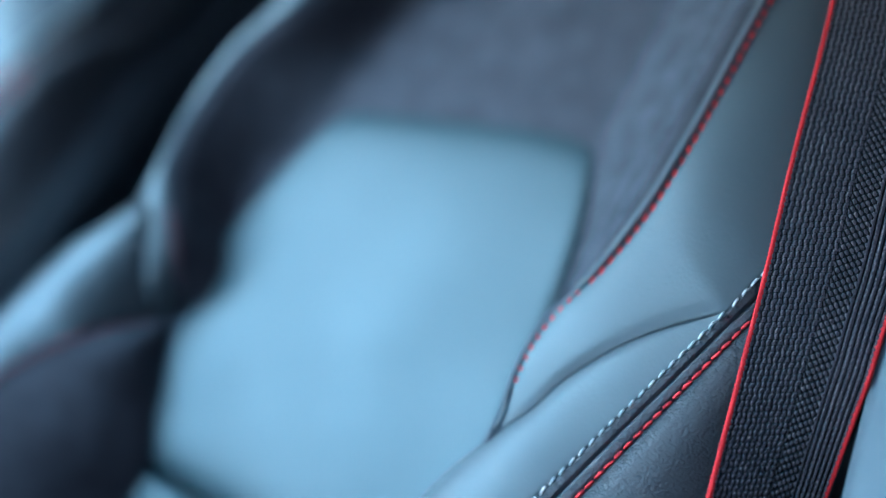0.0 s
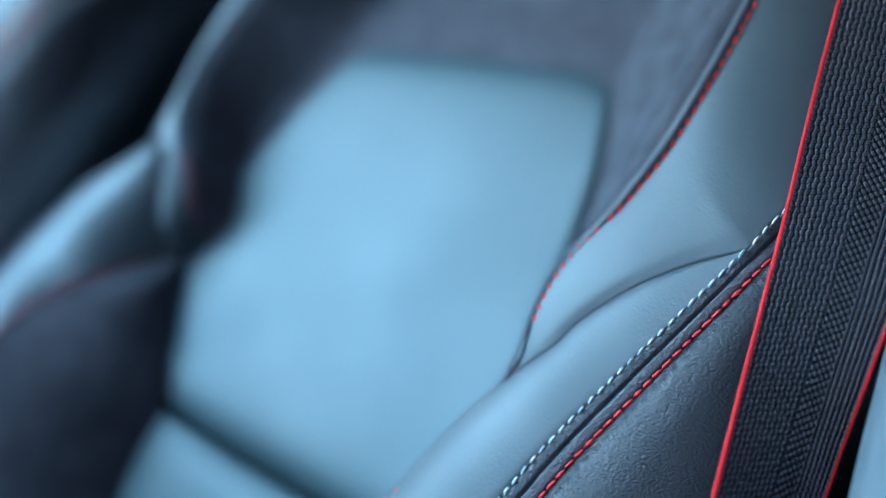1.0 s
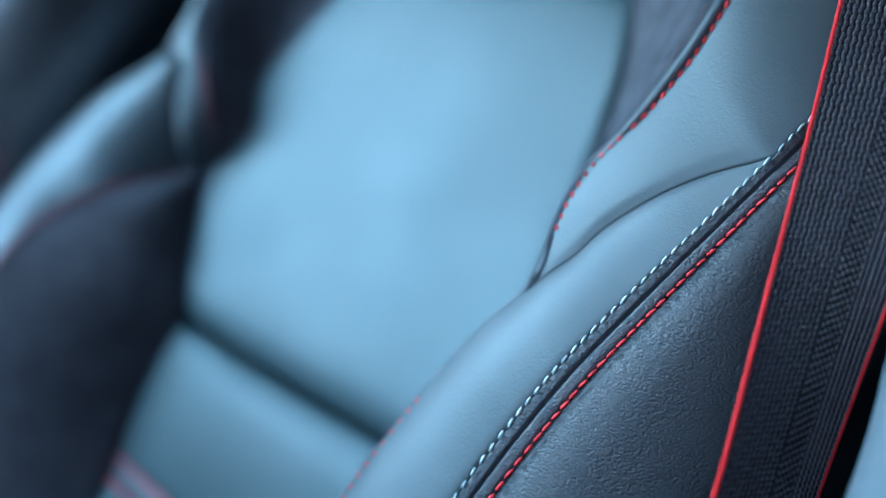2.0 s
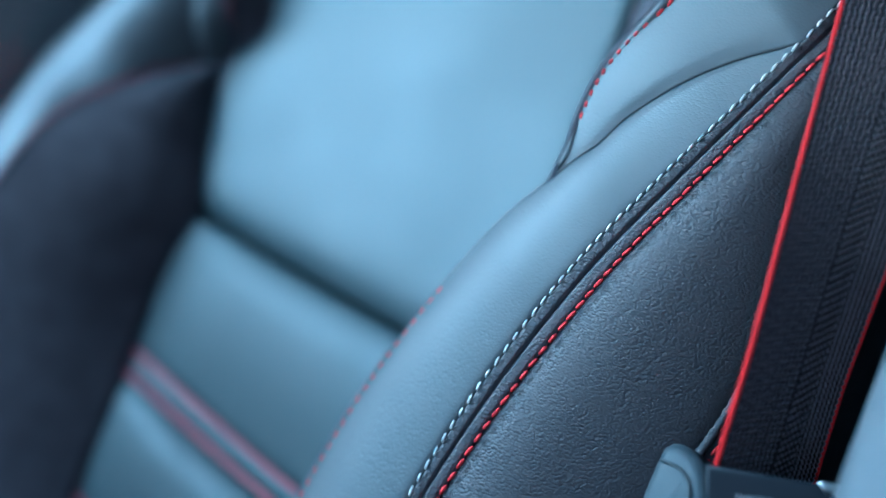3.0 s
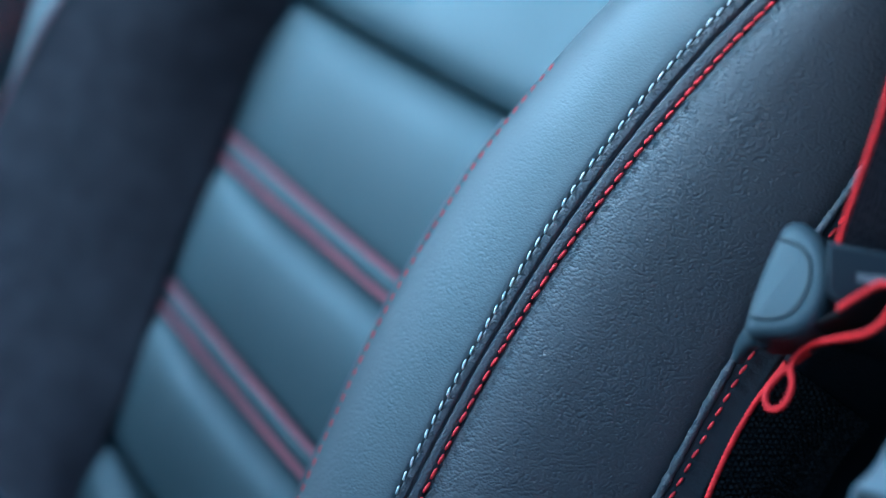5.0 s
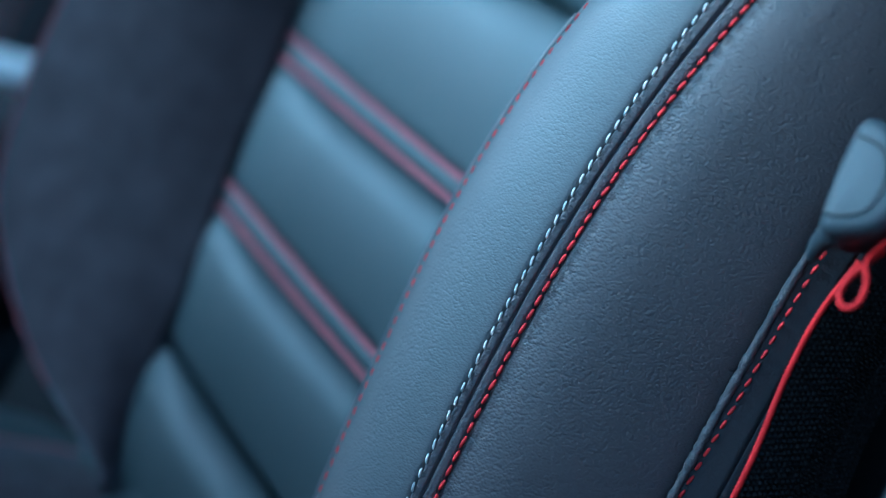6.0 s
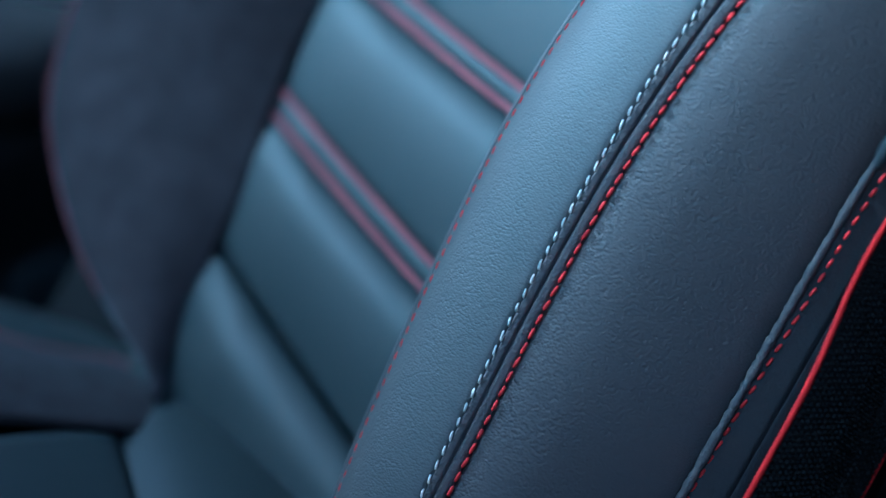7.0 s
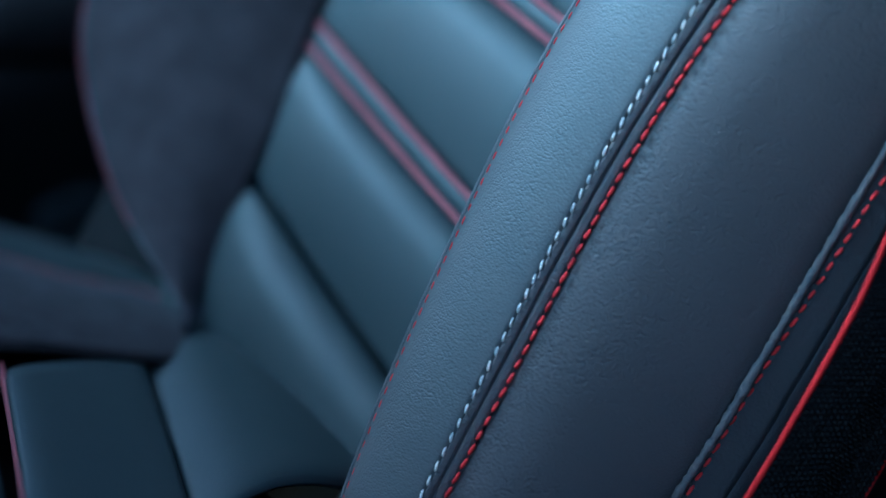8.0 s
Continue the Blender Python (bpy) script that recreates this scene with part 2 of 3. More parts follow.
def stitch_row(pts, normals, step, mesh, parent, skew=0.0, joined="", start=0.5, jitter=0.08):
    """Stitches at even steps along a seam: objects of their own on one mesh, or one joined row."""
    d = np.r_[0, np.cumsum(np.linalg.norm(np.diff(pts, axis=0), axis=1))]
    rg = np.random.RandomState(len(pts))
    ps = [step(0) * start]
    while ps[-1] + step(ps[-1] / d[-1]) < d[-1]:
        ps.append(ps[-1] + step(ps[-1] / d[-1]))
    vs, fs = [], []
    for p in ps:
        c = Vector([np.interp(p, d, pts[:, i]) for i in range(3)])
        q = Vector([np.interp(p + 0.001, d, pts[:, i]) - np.interp(p - 0.001, d, pts[:, i]) for i in range(3)]).normalized()
        w = Vector([np.interp(p, d, normals[:, i]) for i in range(3)])
        w = (w - w.dot(q) * q).normalized()
        side = w.cross(q)
        m = Matrix((q, side, w)).transposed().to_4x4()
        m = Matrix.Translation(c) @ m @ Matrix.Rotation(radians(skew + rg.uniform(-1, 1) * jitter * 30), 4, "Z")
        m = m @ Matrix.Diagonal((1 + rg.uniform(-1, 1) * jitter, 1, 1, 1))
        if joined:
            off = len(vs)
            vs += [m @ v.co for v in mesh.vertices]
            fs += [tuple(off + i for i in f.vertices) for f in mesh.polygons]
        else:
            ob = new("stitch", mesh)
            ob.parent = parent
            ob.matrix_basis = m
    if joined:
        return mesh_object(joined, vs, fs, mesh.materials[0], parent)


def rounded_box(name, size, m, mat, parent=None, label="", bevel=0.01, seg=3):
    bm = bmesh.new()
    bmesh.ops.create_cube(bm, size=1.0, matrix=Matrix.Diagonal((*size, 1)))
    bmesh.ops.bevel(bm, geom=bm.edges[:], offset=bevel, segments=seg, profile=0.5, affect="EDGES")
    bm.transform(m)
    return part(name, bm, mat, parent, label)


def thing(name, at, label, category, group=""):
    ob = new(name)
    ob.location = at
    ob.empty_display_size = 0.05
    tagged(ob, label, category, group)
    return ob


# ---------------------------------------------------------------- the car seat: seams as a few knots each (x, s, n)
SEAT = thing("car_seat", (0, -0.05, 0.08), "dark leather and suede sports car seat with red and white stitching", "car seat")

W_LINE = curve([(.1393, -.360, .0530), (.1382, -.270, .0572), (.1363, -.200, .0600), (.1349, -.140, .0624), (.1360, -.080, .0650), (.1413, -.020, .0680), (.1529, .040, .0722),
                (.1723, .100, .0770), (.1941, .150, .0780), (.2133, .190, .0788), (.2295, .2265, .0790)], 160)
W_LINE[:, 0] += np.interp(W_LINE[:, 1], [-.30, -.15, -.05, .05, .12, .19], [.0007, .0014, .0020, .0020, .0013, 0])
W_UP = curve([(.2295, .2265, .079), (.2325, .240, .0765), (.2358, .254, .0725), (.243, .30, .055), (.246, .40, .032), (.244, .52, .012)], 60)
R_LINE = curve([(.1453, -.360, .0480), (.1463, -.270, .0522), (.1462, -.200, .0550), (.1453, -.140, .0574), (.1469, -.080, .0600), (.1535, -.020, .0630), (.1669, .040, .0672),
                (.1867, .100, .0720), (.2068, .150, .0730), (.2239, .190, .0738), (.2385, .225, .0740)], 160)
R_UP = curve([(.2385, .225, .074), (.2455, .255, .060), (.254, .30, .020), (.256, .40, -.02), (.253, .52, -.04)], 60)
S_LINE = curve([(.1110, -.360, .0460), (.0950, -.280, .0493), (.0865, -.220, .0517), (.0815, -.160, .0541), (.0783, -.100, .0565), (.0792, -.050, .0590), (.0852, .000, .0615),
                (.0948, .040, .0647), (.1090, .080, .0684), (.1235, .111, .0722), (.1365, .130, .0746)], 130)
K_LINE = curve([(.1385, .130, .0756), (.148, .144, .078), (.157, .155, .079), (.166, .172, .080), (.185, .194, .081), (.206, .212, .080), (.2295, .2265, .079)], 50)
U_LINE = curve([(.1450, .146, .0785), (.1425, .162, .080), (.1425, .182, .081), (.148, .203, .0815), (.1605, .228, .082), (.170, .258, .083), (.1745, .285, .084),
                (.177, .315, .084), (.179, .357, .084), (.180, .42, .080), (.178, .52, .07)], 120)
P_LINE = curve([(.1965, -.360, -.0120), (.2127, -.200, -.0060), (.2171, -.140, -.0014), (.2201, -.080, .0032), (.2260, -.020, .0111), (.2344, .030, .0174), (.2438, .070, .0220),
                (.2540, .130, .0260), (.2590, .190, .0220), (.2600, .260, .0120)], 160)
P_UP = curve([(.260, .26, .012), (.260, .32, -.015), (.258, .40, -.04), (.252, .52, -.06)], 60)
E_RIGHT = curve([(.060, -.36, .0), (.070, -.25, .0), (.082, -.10, .0), (.088, .044, .0), (.096, .10, .0), (.104, .135, .0)], 130)

INS_LEFT_UP = curve([(-.120, .062, 0), (-.142, .10, 0), (-.163, .135, 0), (-.166, .150, 0), (-.160, .175, 0), (-.147, .215, 0), (-.130, .255, 0), (-.111, .292, 0)], 50)
INS_RIGHT_UP = curve([(.090, .044, 0), (.094, .10, 0), (.094, .144, 0), (.091, .174, 0), (.0865, .222, 0), (.0785, .266, 0), (.062, .313, 0)], 50)
INS_TOP = curve([(-.109, .292, 0), (-.100, .2985, 0), (-.037, .309, 0), (.019, .317, 0), (.047, .317, 0), (.062, .313, 0)], 60)

FS_LINE = curve([(-.150, .140, .012), (-.156, .124, .034), (-.162, .106, .052), (-.176, .085, .062), (-.182, .060, .073), (-.187, .028, .077), (-.191, 0, .078),
                 (-.199, -.035, .072), (-.205, -.09, .064), (-.202, -.155, .051), (-.181, -.191, .042), (-.148, -.223, .031), (-.110, -.246, .022), (-.070, -.262, .016)], 130)
FO_LINE = curve([(-.160, .190, .056), (-.177, .171, .056), (-.195, .150, .056), (-.217, .105, .056), (-.228, .070, .055), (-.234, .040, .053), (-.238, 0, .050),
                 (-.228, -.05, .030), (-.222, -.10, .010), (-.215, -.16, -.01), (-.19, -.21, -.05), (-.15, -.25, -.07), (-.10, -.28, -.08)], 130)
FU_LINE = curve([(-.1480, .140, .004), (-.1412, .154, .013), (-.1372, .164, .026), (-.1392, .177, .038), (-.1465, .191, .046), (-.155, .204, .049), (-.162, .216, .050), (-.167, .240, .050), (-.164, .267, .050),
                 (-.156, .297, .050), (-.135, .330, .050), (-.120, .37, .050), (-.108, .45, .05), (-.10, .52, .05)], 120)
INS_LEFT_LOW = curve([(-.156, .140, 0), (-.135, .10, 0), (-.120, .062, 0), (-.122, .03, 0), (-.119, -.01, 0), (-.112, -.05, 0), (-.107, -.098, 0),
                      (-.095, -.155, 0), (-.092, -.19, 0), (-.088, -.229, 0), (-.070, -.275, 0)], 130)


def dome(h, p=2.0, rim=0.0):
    return lambda u, v: h * (1 - np.abs(2 * v - 1) ** p) - rim


# inner cheek of the near bolster, falling from its crest to the insert
sheet("inner_bolster", loft(E_RIGHT, (S_LINE + np.linspace(0, 1, 130)[:, None] ** 4 * np.array([.014, 0, -.012]) + np.array([.004, 0, -.004])), 14, lambda u, v: 0.004 * np.sin(np.pi * v), (-1, 0, .3)), SUEDE, SEAT, "dark suede inner side of the bolster")
# face of the bolster between the crest seam and the white stitching
crest = resample(np.vstack([S_LINE, K_LINE[1:]]), 170)
wl = resample(W_LINE, 170)
face = loft(crest, wl, 18, lambda u, v: (0.0078 * (1 - (2 * v - 1) ** 2) * (1.06 - .55 * v) - 0.0012 * np.exp(-((v - 1) / .04) ** 2)) * np.clip((1 - u) * 9, 0, 1) * np.clip(.4 + (.85 - u) * 5, .25, 1) - .0014 * np.exp(-(v / .10) ** 2) * np.clip((u - .77) * 10, 0, 1))
FACE = sheet("bolster_face", face, LEATHER_SOFT, SEAT, "smooth dark leather bolster face")
# rolled welt between the two rows of stitches
def welt(u, v):
    a = np.clip(v / .45, 0, 1)
    b = np.clip((v - .45) / .55, 0, 1)
    return np.where(v < .45, .0021 * np.sqrt(np.clip(1 - (2 * a - 1) ** 4, 0, 1)), .0020 * (1 - (2 * b - 1) ** 4)) - .0018 * np.exp(-((v - .45) / .04) ** 2) - .0008
rl = resample(np.vstack([R_LINE, R_UP[1:]]), 220)
wlu = resample(np.vstack([W_LINE, W_UP[1:]]), 220)
WELT = sheet("welt", loft(wlu, rl, 26, welt, (.35, 0, .94)), LEATHER_GRAIN, SEAT, "twin rolled leather welt")
# outer panel with the coarse grain
pl = resample(np.vstack([P_LINE, P_UP[1:]]), 220)
def outer_shape(u, v):
    return .0095 * np.where(v < .36, 1 - (1 - v / .36) ** 2, 1 - (np.clip(v - .36, 0, 1) / .64) ** 1.9) - .0022 * np.exp(-(v / .045) ** 2) - .002 * np.exp(-((1 - v) / .05) ** 2)
OUTER = sheet("outer_panel", loft(rl, pl, 34, outer_shape, (.6, 0, .8)), LEATHER_GRAIN, SEAT, "coarse grained dark leather side panel")
# wing above the crease
ua = U_LINE
ub = resample(np.vstack([[U_LINE[0]], K_LINE[2:], W_UP[1:]]), 120)
def wing_shape(u, v):
    return .0030 * np.where(v < .4, 1 - (1 - v / .4) ** 2, 1 - (np.clip(v - .4, 0, 1) / .6) ** 1.8) * np.clip(u * 3, 0, 1) - .0014 * np.exp(-((1 - v) / .12) ** 2) * np.clip((u - .04) * 10, 0, 1) * np.clip((.40 - u) * 12, 0, 1)
WING = sheet("shoulder_wing", loft(ua, ub, 30, wing_shape, (.25, 0, .97)), LEATHER_SOFT, SEAT, "smooth dark leather shoulder wing", .0012)
# piping and the side below it
tube("piping", back(resample(pl[:180], 420) + np.array([.001, 0, .0017])), .0021, LEATHER_GRAIN, SEAT, "worn leather piping", 8, .24)
ql = pl + np.array([.015, 0, -.011])
SIDE = sheet("side_strip", loft(pl, ql, 8, lambda u, v: .0008 * (1 - (2 * v - 1) ** 2)), LEATHER_SIDE, SEAT, "black leather side strip")
sheet("side_cover", loft(ql, ql + np.array([.006, .0, -.14]), 10, lambda u, v: .008 * (1 - (2 * v - 1) ** 2), (1, 0, 0)), LEATHER_SIDE, SEAT, "black leather seat side")

# upper suede between the wings
def upper_suede():
    s = np.linspace(.10, .52, 70)
    g = np.zeros((70, 60, 3))
    for i, si in enumerate(s):
        fi = min(max(si, .152), .52)
        xr, nr = np.interp(fi, U_LINE[:, 1], U_LINE[:, 0]), np.interp(fi, U_LINE[:, 1], U_LINE[:, 2])
        xl, nl = np.interp(fi, FU_LINE[:, 1], FU_LINE[:, 0]), np.interp(fi, FU_LINE[:, 1], FU_LINE[:, 2])
        v = np.linspace(0, 1, 60)
        x = xl + (xr - xl) * v
        er = np.interp(si, INS_RIGHT_UP[:, 1], INS_RIGHT_UP[:, 0]) + .004
        el = np.interp(si, INS_LEFT_UP[:, 1], INS_LEFT_UP[:, 0]) - .004
        a = np.clip((x - er) / max(xr - er, .01), 0, 1)
        el = max(el, xl + .013)
        b = np.clip((el - x) / max(el - xl, .01), 0, 1)
        n = .004 + (nr - .004) * np.minimum(a * 1.12, 1) ** 1.05 + (nl - .004) * b ** 1.15 - .011 * np.exp(-((1 - a) / .10) ** 2)
        g[i, :, 0], g[i, :, 1], g[i, :, 2] = x, si, n
    return back(g.reshape(-1, 3)).reshape(70, 60, 3)
sheet("upper_cover", upper_suede(), SUEDE, SEAT, "dark grey suede upper backrest")
tube("wing_piping", back(U_LINE[12:] + np.array([-.0030, 0, .0004]) * np.clip(np.arange(108) / 20, .3, 1)[:, None] - np.array([0, 0, .004]) * np.clip(1 - np.arange(108) / 14, 0, 1)[:, None]), np.interp(np.arange(108), [0, 24], [.0016, .0027]), LEATHER_SOFT, SEAT, "leather edge piping")

# insert, panel by panel
def coons(bottom, top, left, right, shape):
    nu, nv = len(bottom), len(left)
    u, v = np.linspace(0, 1, nu)[None, :, None], np.linspace(0, 1, nv)[:, None, None]
    g = (1 - v) * bottom[None] + v * top[None] + (1 - u) * left[:, None] + u * right[:, None]
    g -= (1 - u) * (1 - v) * bottom[0] + u * (1 - v) * bottom[-1] + (1 - u) * v * top[0] + u * v * top[-1]
    g[:, :, 2] += shape(u[:, :, 0], v[:, :, 0])
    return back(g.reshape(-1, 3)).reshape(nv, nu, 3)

def pillow(h, eu=.08, ev=.12, drop=.008):
    """Flat-topped padding that rolls down at its four edges."""
    def f(u, v):
        a = np.minimum(u, 1 - u) / eu
        b = np.minimum(v, 1 - v) / ev
        return h - (drop + h) * np.exp(-a * 1.6) - (drop + h) * np.exp(-b * 1.6)
    return f

def across(left_s, right_s, n=40, tuck=.028):
    xl = np.interp(-left_s, -INS_LEFT_LOW[:, 1], INS_LEFT_LOW[:, 0]) - .009
    xr = np.interp(right_s, E_RIGHT[:, 1], E_RIGHT[:, 0]) + .004
    k = (tuck - .009) / (xr - xl)
    xl, left_s = xl - k * (xr - xl), left_s - k * (right_s - left_s)
    return curve([(xl, left_s, 0), ((xl + xr) / 2, (left_s + right_s) / 2 - .001, 0), (xr, right_s, 0)], n)

def barrel(h, ev=.05, drop=.004):
    """A padded roll that is fullest below its upper seam, with a narrow tuck at each seam."""
    def f(u, v):
        b = np.minimum(v, 1 - v) / ev
        lip = np.where(v < .7, v / .7 * (1.5 - .5 * (v / .7) ** 2), 1 - (np.clip(v - .7, 0, 1) / .3) ** 2)
        return h * lip * np.clip((u - .06) * 3.2, 0, 1) ** .8 - drop * np.exp(-b * 1.6) - .003 * np.exp(-(1 - u) / .02 * 1.6)
    return f

OUT = np.array([.0078, 0, 0])
sheet("insert_upper", coons(across(.062, .044, 60, .009) + OUT, INS_TOP + OUT, INS_LEFT_UP + OUT, INS_RIGHT_UP + OUT, pillow(.0085, .018, .060, .000)), LEATHER_INSERT, SEAT, "smooth dark leather backrest insert")
EDGES = [(.062, .044), (-.0165, -.0570), (-.0285, -.0690), (-.0985, -.1545), (-.1105, -.1665), (-.184, -.245), (-.285, -.33)]
def strip(i, name, h, ev, drop, mat=LEATHER_INSERT, label="", rise=0.0):
    lo, hi = across(*EDGES[i + 1]), across(*EDGES[i]) + np.array([.95 * rise, 0, rise])
    le = np.linspace(lo[0], hi[0], 24)
    ri = np.linspace(lo[-1], hi[-1], 24)
    return sheet(name, coons(lo, hi, le, ri, barrel(h, ev, drop)), mat, SEAT, label)
strip(0, "insert_segment", .006, .035, .001, rise=.003, label="padded dark leather insert segment")
strip(1, "insert_band", .0015, .25, .001, label="narrow leather band between red pipings")
strip(2, "insert_segment", .007, .035, .0025)
strip(3, "insert_band", .0015, .25, .001)
strip(4, "insert_segment", .008, .035, .003)
strip(5, "insert_segment", .010, .04, .002)
for k in (1, 2, 3, 4):
    line = across(*EDGES[k], 60) + np.array([0, 0, .0008])
    tube("red_piping", back(line[1:-1]), .0019, PIPING_RED, SEAT, "matt red fabric piping")

# far bolster
fi = resample(INS_LEFT_LOW, 130) + np.array([.007, 0, .003])
sheet("inner_bolster", loft(FS_LINE, fi, 24, lambda u, v: .010 * np.sin(np.pi * v) * np.ones_like(u), (.7, 0, .7)), SUEDE, SEAT)
FARFACE = sheet("bolster_face", loft(FO_LINE, FS_LINE, 14, lambda u, v: .008 * (1 - (2 * v - 1) ** 2) * np.ones_like(u)), LEATHER_SOFT, SEAT)
sheet("outer_panel", loft(FO_LINE + np.array([-.03, 0, -.10]), FO_LINE, 8, lambda u, v: .01 * (1 - (2 * v - 1) ** 2) * np.ones_like(u), (-1, 0, 0)), LEATHER_SIDE, SEAT)
fwo = curve([(-.1490, .130, .006), (-.1500, .141, .019), (-.1540, .154, .034), (-.1625, .172, .041), (-.1725, .195, .045), (-.1755, .210, .043), (-.1755, .229, .041), (-.179, .266, .039),
             (-.173, .300, .039), (-.157, .334, .039), (-.148, .375, .042), (-.135, .45, .04), (-.127, .52, .04)], 120)
sheet("shoulder_wing", loft(fwo, FU_LINE, 12, lambda u, v: .006 * (1 - (2 * v - 1) ** 2) * np.ones_like(u)), LEATHER_SOFT, SEAT)
sheet("outer_panel", loft(fwo + np.array([-.03, 0, -.10]), fwo, 8, lambda u, v: .01 * (1 - (2 * v - 1) ** 2) * np.ones_like(u), (-1, 0, 0)), LEATHER_SIDE, SEAT)
tube("seam_cord", back(FS_LINE[:116] + np.array([0, 0, .001])), .0006, PIPING_RED, SEAT, "red seam stitching on the far bolster")
tube("seam_cord", back(FU_LINE[8:22] + np.array([0, 0, .001])), .0005, PIPING_RED, SEAT)

# rear shell that closes the backrest
sheet("back_shell", loft(curve([(-.20, -.33, -.10), (-.215, 0, -.11), (-.20, .52, -.10)], 30), curve([(.22, -.33, -.12), (.26, 0, -.12), (.26, .52, -.11)], 30), 20,
      lambda u, v: -.03 * (1 - (2 * v - 1) ** 2) * np.ones_like(u)), CHASSIS, SEAT, "black plastic seat shell", .01)
sheet("foam_core", loft(curve([(-.19, -.33, -.02), (-.19, 0, -.02), (-.15, .52, -.02)], 30), curve([(.19, -.33, -.05), (.21, 0, -.03), (.22, .52, -.02)], 30), 8,
      lambda u, v: 0 * u * v), CHASSIS, SEAT, "", .01)

# stitching
def seam_normals(pts, tilt):
    return np.tile(np.array([tilt, *(-math.cos(RECLINE) * .9, math.sin(RECLINE) * .9)]), (len(pts), 1))
W_ST = stitch_mesh("white_stitch", .0046, .00066, THREAD_WHITE)
R_ST = stitch_mesh("red_stitch", .0055, .00088, THREAD_RED)
PR_ST = stitch_mesh("short_red_stitch", .0050, .00085, THREAD_RED)
S_ST = stitch_mesh("fine_red_stitch", .0039, .00040, THREAD_RED)
U_ST = stitch_mesh("wing_stitch", .0042, .00076, THREAD_RED)
even = lambda p: (lambda f: p)
closer = lambda f: .0070 if f < .72 else .00626
wst = back(W_LINE + np.array([.0003, 0, .0014]))
stitch_row(wst, seam_normals(wst, .15), closer, W_ST, FACE, 11)
wst = back(W_UP[:14] + np.array([.0006, 0, .0008]))
stitch_row(wst, seam_normals(wst, .15), even(.0064), W_ST, WING, 6, start=.9)
rst = back(R_LINE + np.array([.0014, 0, .0017]))
stitch_row(rst, seam_normals(rst, .55), closer, R_ST, OUTER, -5)
prl = curve([(.206, -.36, -.0165), (.2129, -.20, -.0110), (.2170, -.14, -.0064), (.2223, -.08, -.0018), (.2289, -.02, .0061), (.2365, .03, .012), (.246, .07, .017)], 150)
pst = back(prl + np.array([.0031, 0, .0040]))
stitch_row(pst, seam_normals(pst, .5), even(.00715), PR_ST, SIDE, -8)
sst = back(S_LINE + np.array([.0028, 0, .0022]))
stitch_row(sst[:112], seam_normals(sst[:112], .1), even(.00642), S_ST, SEAT, 3, joined="crest_stitching")
tube("crest_edge", back(S_LINE[:104] + np.array([-.0002, 0, -.0004])), .0012, LEATHER_SOFT, SEAT)
ust = back(U_LINE + np.array([.0006, 0, .0005]))
stitch_row(ust[5:24], seam_normals(ust[5:24], .2), even(.0056), stitch_mesh("small_wing_stitch", .0030, .0006, THREAD_RED), WING, 8)
stitch_row(ust[24:104], seam_normals(ust[24:104], .2), even(.00633), U_ST, WING, 8, start=.2)

